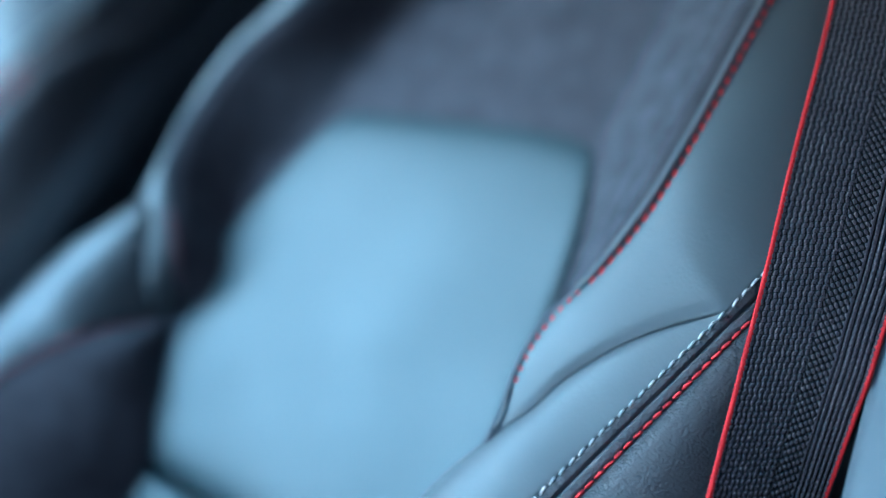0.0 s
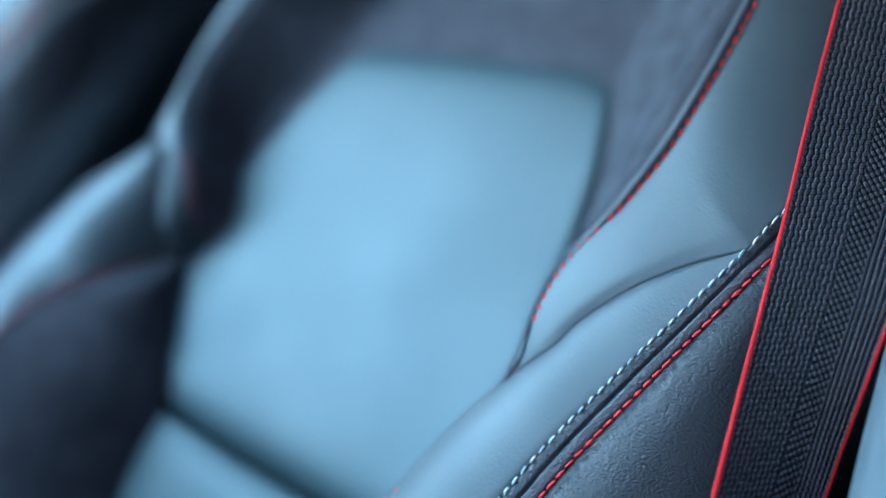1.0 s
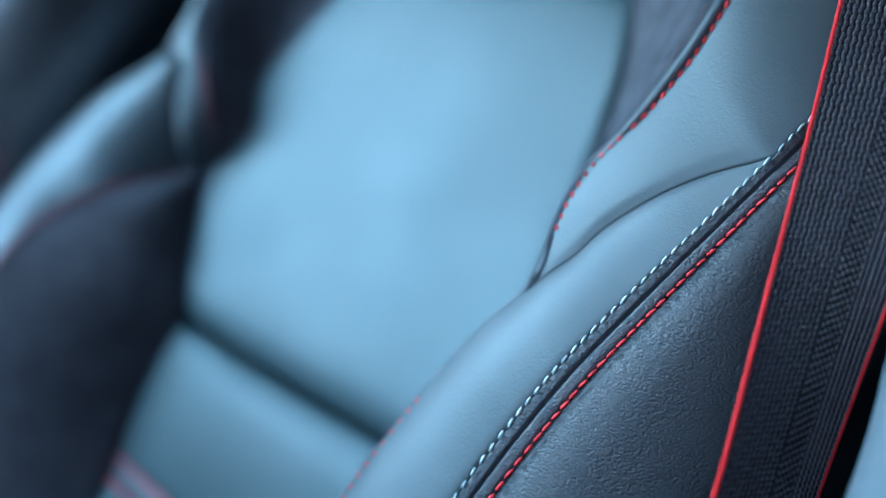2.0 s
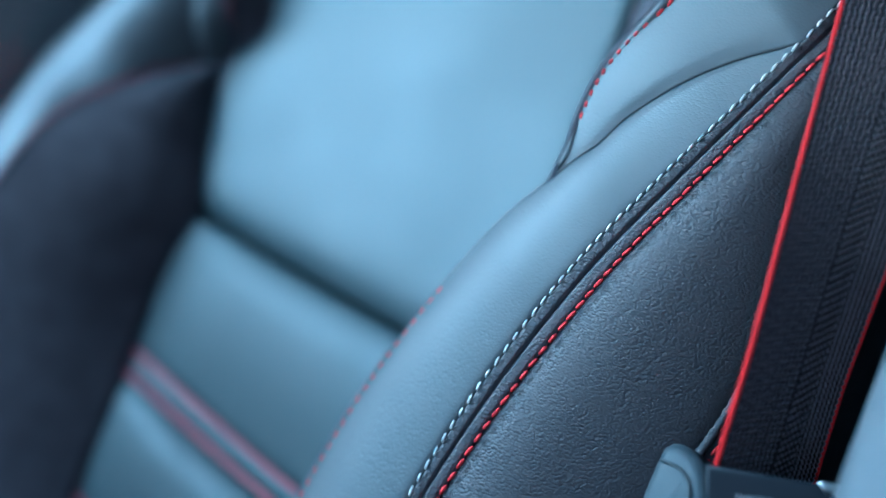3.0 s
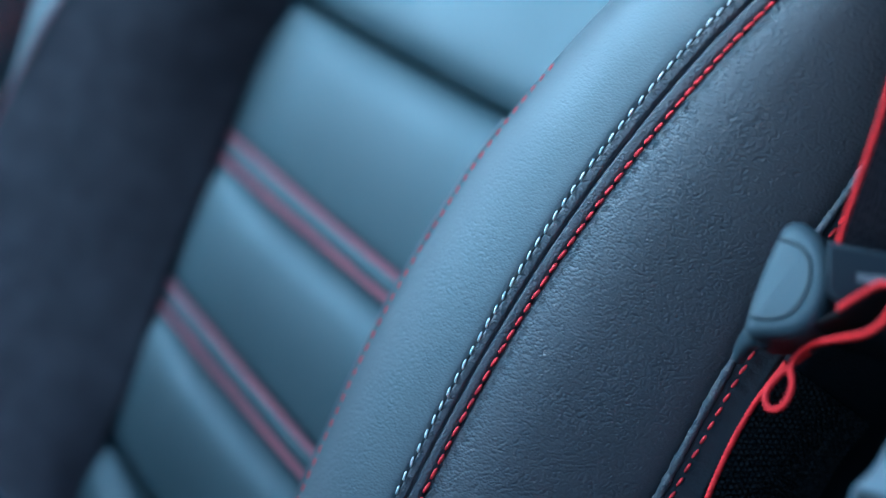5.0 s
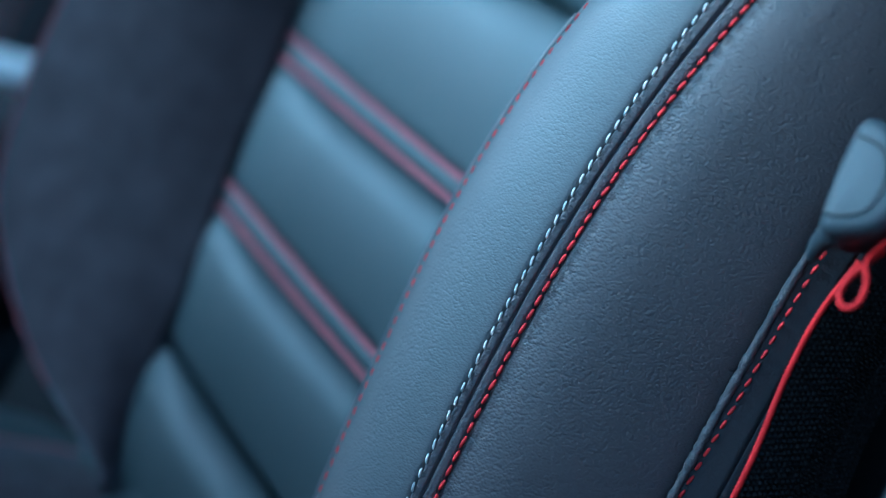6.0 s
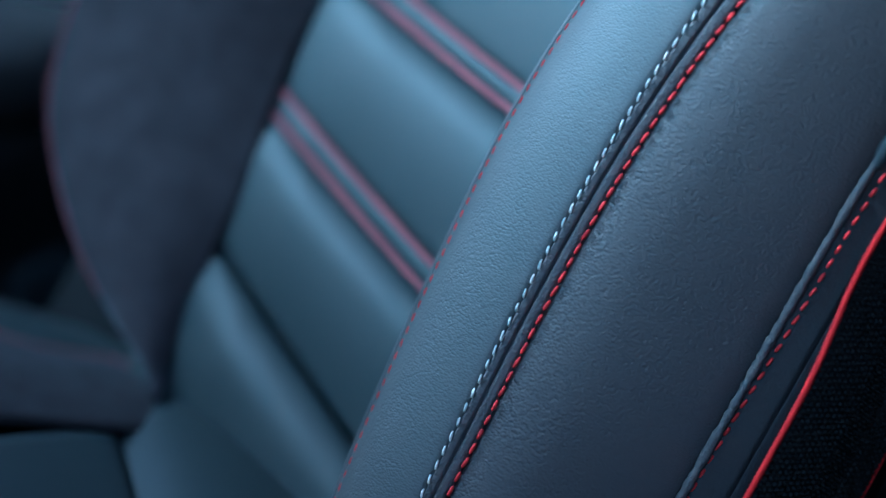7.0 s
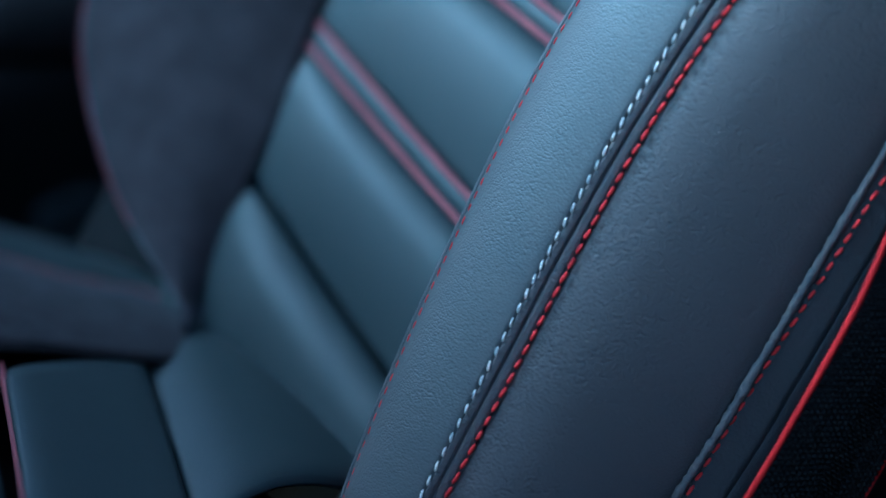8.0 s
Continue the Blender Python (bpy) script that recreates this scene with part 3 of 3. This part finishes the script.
# ---------------------------------------------------------------- seat cushion
def cushion():
    th = thing("seat_cushion", (0, -.3, .1), "dark suede and leather seat cushion with red seams", "seat cushion")
    def at(x, y, lift=0.0):
        return (x, y, .335 + .093 * (-.02 - y) + lift)
    def segment(y0, y1, h, name, label="", roll=0.0):
        """One padded panel right across the cushion, slanting forward towards the door; roll lifts its rear into a soft ridge."""
        u, v = np.linspace(0, 1, 40), np.linspace(0, 1, 24)
        g = np.zeros((24, 40, 3))
        for i, b in enumerate(v):
            for j, a in enumerate(u):
                x = -.062 + .149 * a
                y = y0 + (y1 - y0) * b - .62 * (x + .05)
                e, f = min(a, 1 - a) / .05, min(b, 1 - b) / .14
                hh = h * min(1, .5 + a / .2) + roll * (math.sin(math.pi / 2 * b / .66) ** 2 if b < .66 else math.cos((b - .66) / .34 * math.pi / 2))
                g[i, j] = at(x, y, hh - .004 * (math.exp(-1.6 * e) * (1 if a > .5 else 0) + math.exp(-1.6 * f)))
        sheet(name, g, LEATHER_INSERT, th, label)
    segment(-.010, -.160, .003, "cushion_segment", "padded dark leather cushion segment", .017)
    segment(-.160, -.246, .008, "cushion_segment")
    segment(-.258, -.42, .012, "cushion_segment")
    for y in (-.246, -.258):
        tube("red_piping", [at(x, y - .62 * (x + .05), .002) for x in np.linspace(-.066, .085, 30)], .0016, PIPING_RED, th, "matt red fabric piping")
    n = 60
    seam = curve([(-.070, -.070, .345), (-.1014, -.0955, .350), (-.1247, -.1035, .350), (-.1506, -.1324, .350), (-.1814, -.1538, .350), (-.210, -.200, .355), (-.220, -.300, .365), (-.222, -.520, .385)], n)
    inner = curve([(-.020, -.094, .352), (-.0345, -.1170, .354), (-.0480, -.1590, .357), (-.0700, -.2250, .363), (-.080, -.300, .369), (-.084, -.520, .389)], n)
    ys = np.linspace(-.02, -.52, n)
    def cover(name, a, b, mat, h, label=""):
        v = np.linspace(0, 1, 16)[None, :, None]
        g = a[:, None] * (1 - v) + b[:, None] * v
        g[:, :, 2] += h * (1 - (2 * v[:, :, 0] - 1) ** 2)
        sheet(name, g, mat, th, label)
    cover("side_cover", seam, inner, SUEDE_SHADED, .006, "dark suede cushion bolster")
    brow = seam + np.array([-.040, .034, -.006])
    cover("outer_side", brow, seam, LEATHER_INSERT, .004, "dark leather cushion side")
    cover("outer_side", brow + np.array([-.02, .01, -.09]), brow, LEATHER_SIDE, .006)
    rin = np.array([at(.088, y, -.006) for y in ys])
    rout = np.array([at(.20, y, .02) for y in ys])
    cover("side_cover", rin, rout, SUEDE, .02)
    cover("outer_side", rout, rout + np.array([.03, 0, -.09]), LEATHER_SIDE, .006)
    tube("seam_cord", seam + np.array([0, 0, .0006]), .0007, PIPING_RED, th, "red seam")
    rounded_box("cushion_pan", (.40, .50, .16), Matrix.Translation((0, -.29, .225)), CHASSIS, th, "black seat pan", .03)
cushion()

# ---------------------------------------------------------------- belt
BELT = thing("seat_belt", tuple(back([(.30, .05, .0)])[0]), "black woven seat belt with red edges", "seat belt")

def webbing(a, b, name, parent, label="black ribbed webbing, light on its yarn tops put into colour", pale=True, step=.00034, cols=22):
    """Woven band between two edge lines: columns of slanted floats, a checked centre stripe and finer ribs beyond it."""
    n = int(length(a) / step)
    a, b = resample(a, n), resample(b, n)
    nv = cols * 8 + 1
    v = np.linspace(0, 1, nv)[None]
    y = np.arange(n)[:, None] * step
    # broad columns, each a chain of long twisted yarns, half a yarn out of step with its neighbour
    q = v * cols + .10 * np.sin(2 * np.pi * y / .0056)
    c, f = np.floor(q), q % 1
    yarn = np.abs(np.cos(np.pi * (y / .0028 + .5 * (c % 2) + .70 * (f - .5)))) ** .8
    h = .0021 * np.clip(np.sin(np.pi * f), 0, 1) ** .7 * (.30 + .70 * yarn)
    # narrower, straighter ribs
    qf = v * cols
    ff = qf % 1
    fine = np.abs(np.cos(np.pi * (y / .0028 + .5 * (np.floor(qf) % 2) + .3 * (ff - .5)))) ** .8
    h = np.where(v > .70, .0024 * np.clip(np.sin(np.pi * ff), 0, 1) ** .8 * (.55 + .45 * fine), h)
    # checked stripe: single floats in a diamond pattern
    p, r = y / .0037, v * 15.0
    chk = np.abs(np.cos(np.pi * (p + r)) * np.cos(np.pi * (p - r)))
    h = np.where((v > .50) & (v < .70), .0024 * chk ** .6, h)
    # mask of raised yarn tops; the gaps left black carry painted shade
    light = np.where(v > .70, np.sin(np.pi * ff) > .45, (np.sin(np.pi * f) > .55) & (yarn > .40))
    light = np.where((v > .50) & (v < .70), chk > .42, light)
    rgw = np.random.RandomState(3)
    h = h * (.85 + .3 * rgw.rand(n, 1)) * (.9 + .2 * rgw.rand(1, nv))
    d = b - a
    g = a[:, None] + d[:, None] * v[:, :, None]
    t = np.gradient(a, axis=0)
    nr = np.cross(d, t)
    nr /= np.linalg.norm(nr, axis=1, keepdims=True)
    if (nr @ np.array([.6, -.75, .2])).mean() < 0:
        nr = -nr
    bow = .0012 * np.sin(np.pi * v)
    g = g + nr[:, None] * (h + bow - .0010)[:, :, None]
    verts = np.vstack([g.reshape(-1, 3), (g - nr[:, None] * .0012)[:, [0, -1]].reshape(-1, 3)])
    faces = grid_faces(n, nv)
    o = n * nv
    faces += [(o + 2 * i, o + 2 * i + 1, o + 2 * i + 3, o + 2 * i + 2) for i in range(n - 1)]
    ob = mesh_object(name, verts, faces, WEB_BLACK, parent, label)
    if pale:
        ob.data.materials.append(WEB_LIT)
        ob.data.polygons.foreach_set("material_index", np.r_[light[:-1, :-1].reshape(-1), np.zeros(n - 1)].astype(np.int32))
    return ob

BL = curve([(.190, .47, .090), (.215, .381, .089), (.233, .299, .089), (.2455, .246, .089), (.255, .200, .088), (.2632, .162, .088), (.2676, .140, .087), (.2724, .101, .080), (.2730, .0844, .075), (.2729, .0604, .0672), (.2725, .0430, .0600)], 1400)
BR = curve([(.238, .47, .048), (.256, .381, .047), (.270, .310, .047), (.279, .266, .047), (.283, .232, .046), (.294, .168, .046), (.297, .151, .046), (.3005, .108, .039), (.3010, .075, .028), (.2985, .062, .018), (.295, .050, .008)], 1400)
BR = BR + np.array([.6, 0, .8]) * (np.interp(BR[:, 1:2], [.04, .10, .16, .22], [-.022, -.017, .002, .030]))
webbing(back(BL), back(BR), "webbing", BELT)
tube("red_edge", back(BL), .00125, WEB_RED, BELT, "bright red woven belt edge", 10, .04, .0021)
tube("red_edge", back(BR), .0012, WEB_RED, BELT, "", 10, .04, .0021)
# lower run from the latch plate down to the anchor
CL = curve([(.2548, -.005, .0200), (.2466, -.030, .0135), (.2438, -.060, .0085), (.2462, -.100, .0045), (.2455, -.140, .001), (.2425, -.200, -.004), (.236, -.28, -.008), (.230, -.36, -.012)], 1200)
CR = CL + np.array([.010, -.003, -.079])
# pale tops left out here: plain black stands in for shade
webbing(back(CL), back(CR), "lower_webbing", BELT, "lower webbing, shade put into its plain black colour", False)
tube("red_edge", back(CL), .0014, WEB_RED, BELT, "", 10, .04, .0021)
tube("red_edge", back(CR[330:]), .0012, WEB_RED, BELT, "", 10, .04, .0021)
# folded loop of the belt's red edge at the latch plate
LOOP = curve([(.268, .010, .046), (.275, .018, .046), (.283, .029, .047), (.2905, .0385, .047), (.2975, .038, .047), (.299, .028, .046), (.293, .018, .044), (.280, .010, .042), (.272, .004, .041), (.268, -.006, .040),
              (.273, -.015, .040), (.273, -.024, .040), (.268, -.027, .040), (.263, -.022, .039), (.264, -.013, .038), (.268, -.004, .037), (.270, .002, .035)], 480)
LOOP = LOOP + np.array([.0088, -.0018, .0160]) * np.interp(np.arange(480), [0, 40, 200, 300], [.2, 1, 1, 0])[:, None]
tube("red_fold", back(LOOP[46:]), .0014, WEB_RED, BELT, "folded red belt edge", 10, .04, .0021)
fold = back(LOOP[:240:4])
sheet("folded_webbing", np.stack([fold + np.array([.010, .030, -.012]) * k for k in np.linspace(0.02, 1, 8)], 1), WEB_BLACK, BELT, "folded black webbing", .001)

# the belt's fold where it leaves the slot of the latch plate
top = curve([(.2900, .0398, .0345), (.3000, .0425, .0266), (.3085, .0448, .0198), (.322, .0490, .009)], 40)
# given the pale tone because light catches this fold
sheet("webbing_fold", np.stack([back(top + np.array([.0080, -.0016, .0150]) + np.array([.0004, -.0052, -.0008]) * k + np.array([0, 0, .0012]) * math.sin(math.pi * k)) for k in np.linspace(0, 1, 9)], 1), WEB_LIT, BELT, "edge of the folded webbing, light put into its colour", .0008)

def latch():
    th = thing("latch_plate", tuple(back([(.27, .02, .045)])[0]), "grey plastic seat belt latch plate with white print", "belt latch")
    NEARER = np.array([.0077, -.0016, .0140])
    def plate(name, outline, n0, n1, mat, label="", bevel=.0025, seg=3, lean=0.0):
        bm = bmesh.new()
        vs = [bm.verts.new(back(np.array([(x, s, n0 - lean * (x - .262))]) + (NEARER if lean else 0))[0]) for x, s in outline]
        f = bm.faces.new(vs)
        r = bmesh.ops.extrude_face_region(bm, geom=[f])
        up = [g for g in r["geom"] if isinstance(g, bmesh.types.BMVert)]
        bmesh.ops.translate(bm, verts=up, vec=NV * (n1 - n0))
        bmesh.ops.recalc_face_normals(bm, faces=bm.faces)
        if bevel:
            top = [e for e in bm.edges if all(v in up for v in e.verts)]
            bmesh.ops.bevel(bm, geom=top, offset=bevel, segments=seg, profile=.5, affect="EDGES")
        return part(name, bm, mat, th, label)
    cap = [(x, s) for x, s, _ in curve([(.2425, .034, 0), (.2428, .0440, 0), (.2462, .0478, 0), (.253, .0485, 0), (.264, .044, 0), (.2735, .032, 0), (.277, .018, 0), (.273, .006, 0), (.262, -.001, 0), (.250, -.005, 0), (.2465, .004, 0), (.2435, .020, 0)], 28)]
    plate("cap", cap, .030, .058, PLASTIC_GREY, "grey moulded end cap", .0055, 5)
    body = [(.2625, .0455), (.302, .0610), (.335, .0740), (.341, .062), (.306, .0450), (.288, .036), (.279, .023), (.2700, .026)]
    plate("body", body, .045, .0544, PLASTIC_DULL, "black plastic body", .003, 3, .8)
    groove = curve([(.2455, .038, .0585), (.256, .038, .0590), (.264, .033, .0588), (.268, .022, .0588), (.266, .011, .0588), (.258, .005, .0588), (.249, .003, .0585)], 40)
    tube("moulded_line", back(groove), .0007, PLASTIC_BLACK, th, "moulded contour line", 6)
    lip = curve([(.2540, .0000, .0480), (.2490, -.0030, .0450), (.2445, -.0080, .0400), (.2410, -.0130, .0340)], 24)
    tube("lip", back(lip), np.linspace(.0062, .0030, 24), PLASTIC_GREY, th, "tapered grey lip", 12)
    # print that cannot be read: plain bars and a ring
    def on_body(k, up):
        x, sv = .2783 + .0267 * k - .0018 * up, .0358 + .0122 * k + .0042 * up
        return back(np.array([(x, sv, .0550 - .8 * (x - .262))]) + NEARER)[0]
    rgb = np.random.RandomState(11)
    bars = [(k, k + rgb.uniform(.010, .018), rgb.uniform(0, .15), rgb.uniform(.80, 1.0)) for k in np.arange(0, .42, .0255)]
    bars += [(k, k + rgb.uniform(.010, .017), rgb.uniform(.08, .2), rgb.uniform(.65, .8)) for k in np.arange(.50, .75, .0255)] + [(1.0, 1.03, .1, .8)]
    for a, b, lo, hi in bars:
        bm = bmesh.new()
        bm.faces.new([bm.verts.new(on_body(k, up)) for k, up in ((a, lo), (b, lo), (b, hi), (a, hi))])
        part("print_bar", bm, PRINT_WHITE, th)
    ring = [on_body(.86 + .062 * math.cos(w), .42 + .42 * math.sin(w)) for w in np.linspace(0, 1.75 * math.pi, 30)]
    tube("print_ring", ring, .00032, PRINT_WHITE, th, "", 6)
    tongue = [(.2990, .0595), (.3010, .0612), (.330, .0725), (.332, .0690), (.3030, .0570)]
    plate("tongue", tongue, .0475, .0556, METAL, "bright steel tongue", .001, 2, .8)
    return th
latch()

# ---------------------------------------------------------------- car body round the seat
def box(name, lo, hi, mat, label, category, bevel=.02, kind="structure"):
    lo, hi = Vector(lo), Vector(hi)
    ob = rounded_box(name, hi - lo, Matrix.Translation((lo + hi) / 2), mat, None, "", bevel)
    return tagged(ob, label, category, "", kind)

# pillar trim beside the belt
pc = curve([(.262, .40, .07), (.276, .32, .07), (.287, .271, .07), (.298, .226, .07), (.310, .168, .07), (.319, .125, .07), (.326, .06, .07), (.333, .015, .07), (.332, -.030, .070), (.327, -.043, .069), (.331, -.062, .068), (.338, -.20, .06), (.34, -.36, .05)], 90)
pg = np.stack([pc + np.array([0, 0, -.05]), pc + np.array([.0, 0, -.012]), pc + np.array([.003, 0, -.003]), pc + np.array([.012, 0, .0]), pc + np.array([.05, 0, .003]), pc + np.array([.14, 0, -.01])], 1)
ob = sheet("pillar_trim", back(pg.reshape(-1, 3)).reshape(*pg.shape), TRIM, None, "", .006)
tagged(ob, "grey moulded door pillar trim beside the belt", "pillar trim", "", "structure")
# added sheet: closes the gap at the rear so no light leaks in
deep = pc + np.array([.004, 0, -.012])
gap = np.stack([deep, deep + np.array([.0, 0, -.08]), deep + np.array([-.005, 0, -.17]), deep + np.array([-.06, 0, -.19]), deep + np.array([-.14, 0, -.19])], 1)
ob = sheet("gap_blocker", back(gap.reshape(-1, 3)).reshape(*gap.shape), CARPET, None, "", .004)
tagged(ob, "added black sheet that keeps the gap behind the belt dark", "side lining", "", "structure")
# made-up sheet edge-on to the view, blocks side light to the lower belt
low = pc[pc[:, 1] < -.035]
sill = np.stack([low + np.array([.004 + .62 * d, 0, -.004 + .78 * d]) for d in np.linspace(0, .22, 6)] + [low + np.array([.22, 0, .10])], 1)
ob = sheet("belt_shade", back(sill.reshape(-1, 3)).reshape(*sill.shape), DARK_TRIM, None, "", .006)
tagged(ob, "unseen dark sheet added to block light from the lower belt", "sill cover", "", "structure")
box("floor", (-1.7, -1.6, -.02), (.75, 1.8, .03), CARPET, "black carpet floor of the car", "floor", .01)
box("ceiling", (-1.65, -.38, 1.26), (.46, 1.9, 1.31), DARK_TRIM, "dark headliner of the car", "ceiling", .01)
# added out of view, cuts the sun on the upper right of the seat
box("wing_shade", (-.25, -.66, 1.113), (.46, -.36, 1.30), DARK_TRIM, "unseen dark box added to keep sun off the shoulder wing", "header lining", .04)
box("wall_rear", (-1.7, 1.75, 0), (.75, 1.85, 1.26), DARK_TRIM, "dark rear wall of the cabin", "rear wall", .01)
box("wall_near", (.42, .45, .03), (.52, 1.75, 1.26), DARK_TRIM, "dark rear door lining", "door lining", .02)
# invented block beyond the view that darkens the lower belt and panel
box("side_blocker", (.56, -.40, .03), (.68, .45, .80), DARK_TRIM, "unseen dark block added to keep side light off the belt", "pillar lining", .03)
box("wall_far", (-1.66, -1.4, .03), (-1.58, 1.75, .85), DARK_TRIM, "dark far door lining", "door lining", .02)
# never in view; height and nearness chosen to shade the lower backrest
box("dashboard", (-1.6, -1.25, .35), (.30, -.75, 1.02), DARK_TRIM, "unseen dark dashboard box, set high to shade the lower seat", "dashboard", .06)
# made-up box in the sun's way, darkens the lower insert
box("dash_sun_block", (-1.0, -1.15, .96), (-.40, -.80, 1.11), DARK_TRIM, "unseen dark box added above the dashboard to block sun", "dashboard hood", .05)
# added behind the camera to cut low light from the front right
box("door_blocker", (.60, -1.36, .05), (1.45, -1.24, .80), DARK_TRIM, "unseen dark box standing for the open door, blocks low light", "door", .03)
# invented wall, never seen, takes away sky light from the door side
box("outside_blocker", (2.2, -6, -.3), (2.4, 6, 3.2), plain("dark_blocker", (.05, .05, .055), .9, grain=60.0, depth=.003), "unseen dark wall added beside the car to block sky light", "wall", .01)
box("ground", (-60, -60, -.34), (60, 60, -.30), plain("paving", (.06, .06, .063), .9, grain=40.0, depth=.004), "dark asphalt ground around the car", "ground", .01)


def console():
    th = thing("centre_console", (-.40, -.1, .03), "black centre console with a satin metal trim strip", "console")
    rounded_box("body", (.16, .80, .36), Matrix.Translation((-.41, -.02, .21)), PLASTIC_BLACK, th, "black plastic body", .02)
    rounded_box("armrest", (.15, .34, .05), Matrix.Translation((-.41, .10, .415)), LEATHER_SIDE, th, "black padded armrest", .02)
    rounded_box("trim_strip", (.17, .016, .020), Matrix.Translation((-.357, .002, .479)) @ Matrix.Rotation(radians(44), 4, "Z") @ Matrix.Rotation(radians(-40), 4, "X"), plain("silver_paint", (.62, .63, .64), .35), th, "satin metal trim strip", .004)
    return th
console()
def buckle():
    th = thing("belt_buckle", (-.33, .0, .20), "dark grey belt buckle beside the cushion", "belt buckle")
    rounded_box("housing", (.03, .05, .075), Matrix.Translation((-.335, .02, .27)) @ Matrix.Rotation(radians(18), 4, "X"), PLASTIC_GREY, th, "dark grey housing", .008)
    rounded_box("stalk", (.012, .03, .14), Matrix.Translation((-.335, .045, .17)) @ Matrix.Rotation(radians(18), 4, "X"), PLASTIC_BLACK, th, "black stalk", .004)
    return th
buckle()

for o in list(scene.objects):
    if o.parent is not None and o.parent.type == "EMPTY":
        o.matrix_parent_inverse = Matrix.Translation(-o.parent.location)

# the passenger seat stands beside it, a little further back
other = copy_thing(SEAT, Matrix.Translation(Vector((-.703, .156, -.01)) + SEAT.location))
tagged(other, "second dark leather sports car seat further across the cabin", "car seat", "front seats")
tagged(SEAT, "", "", "front seats")
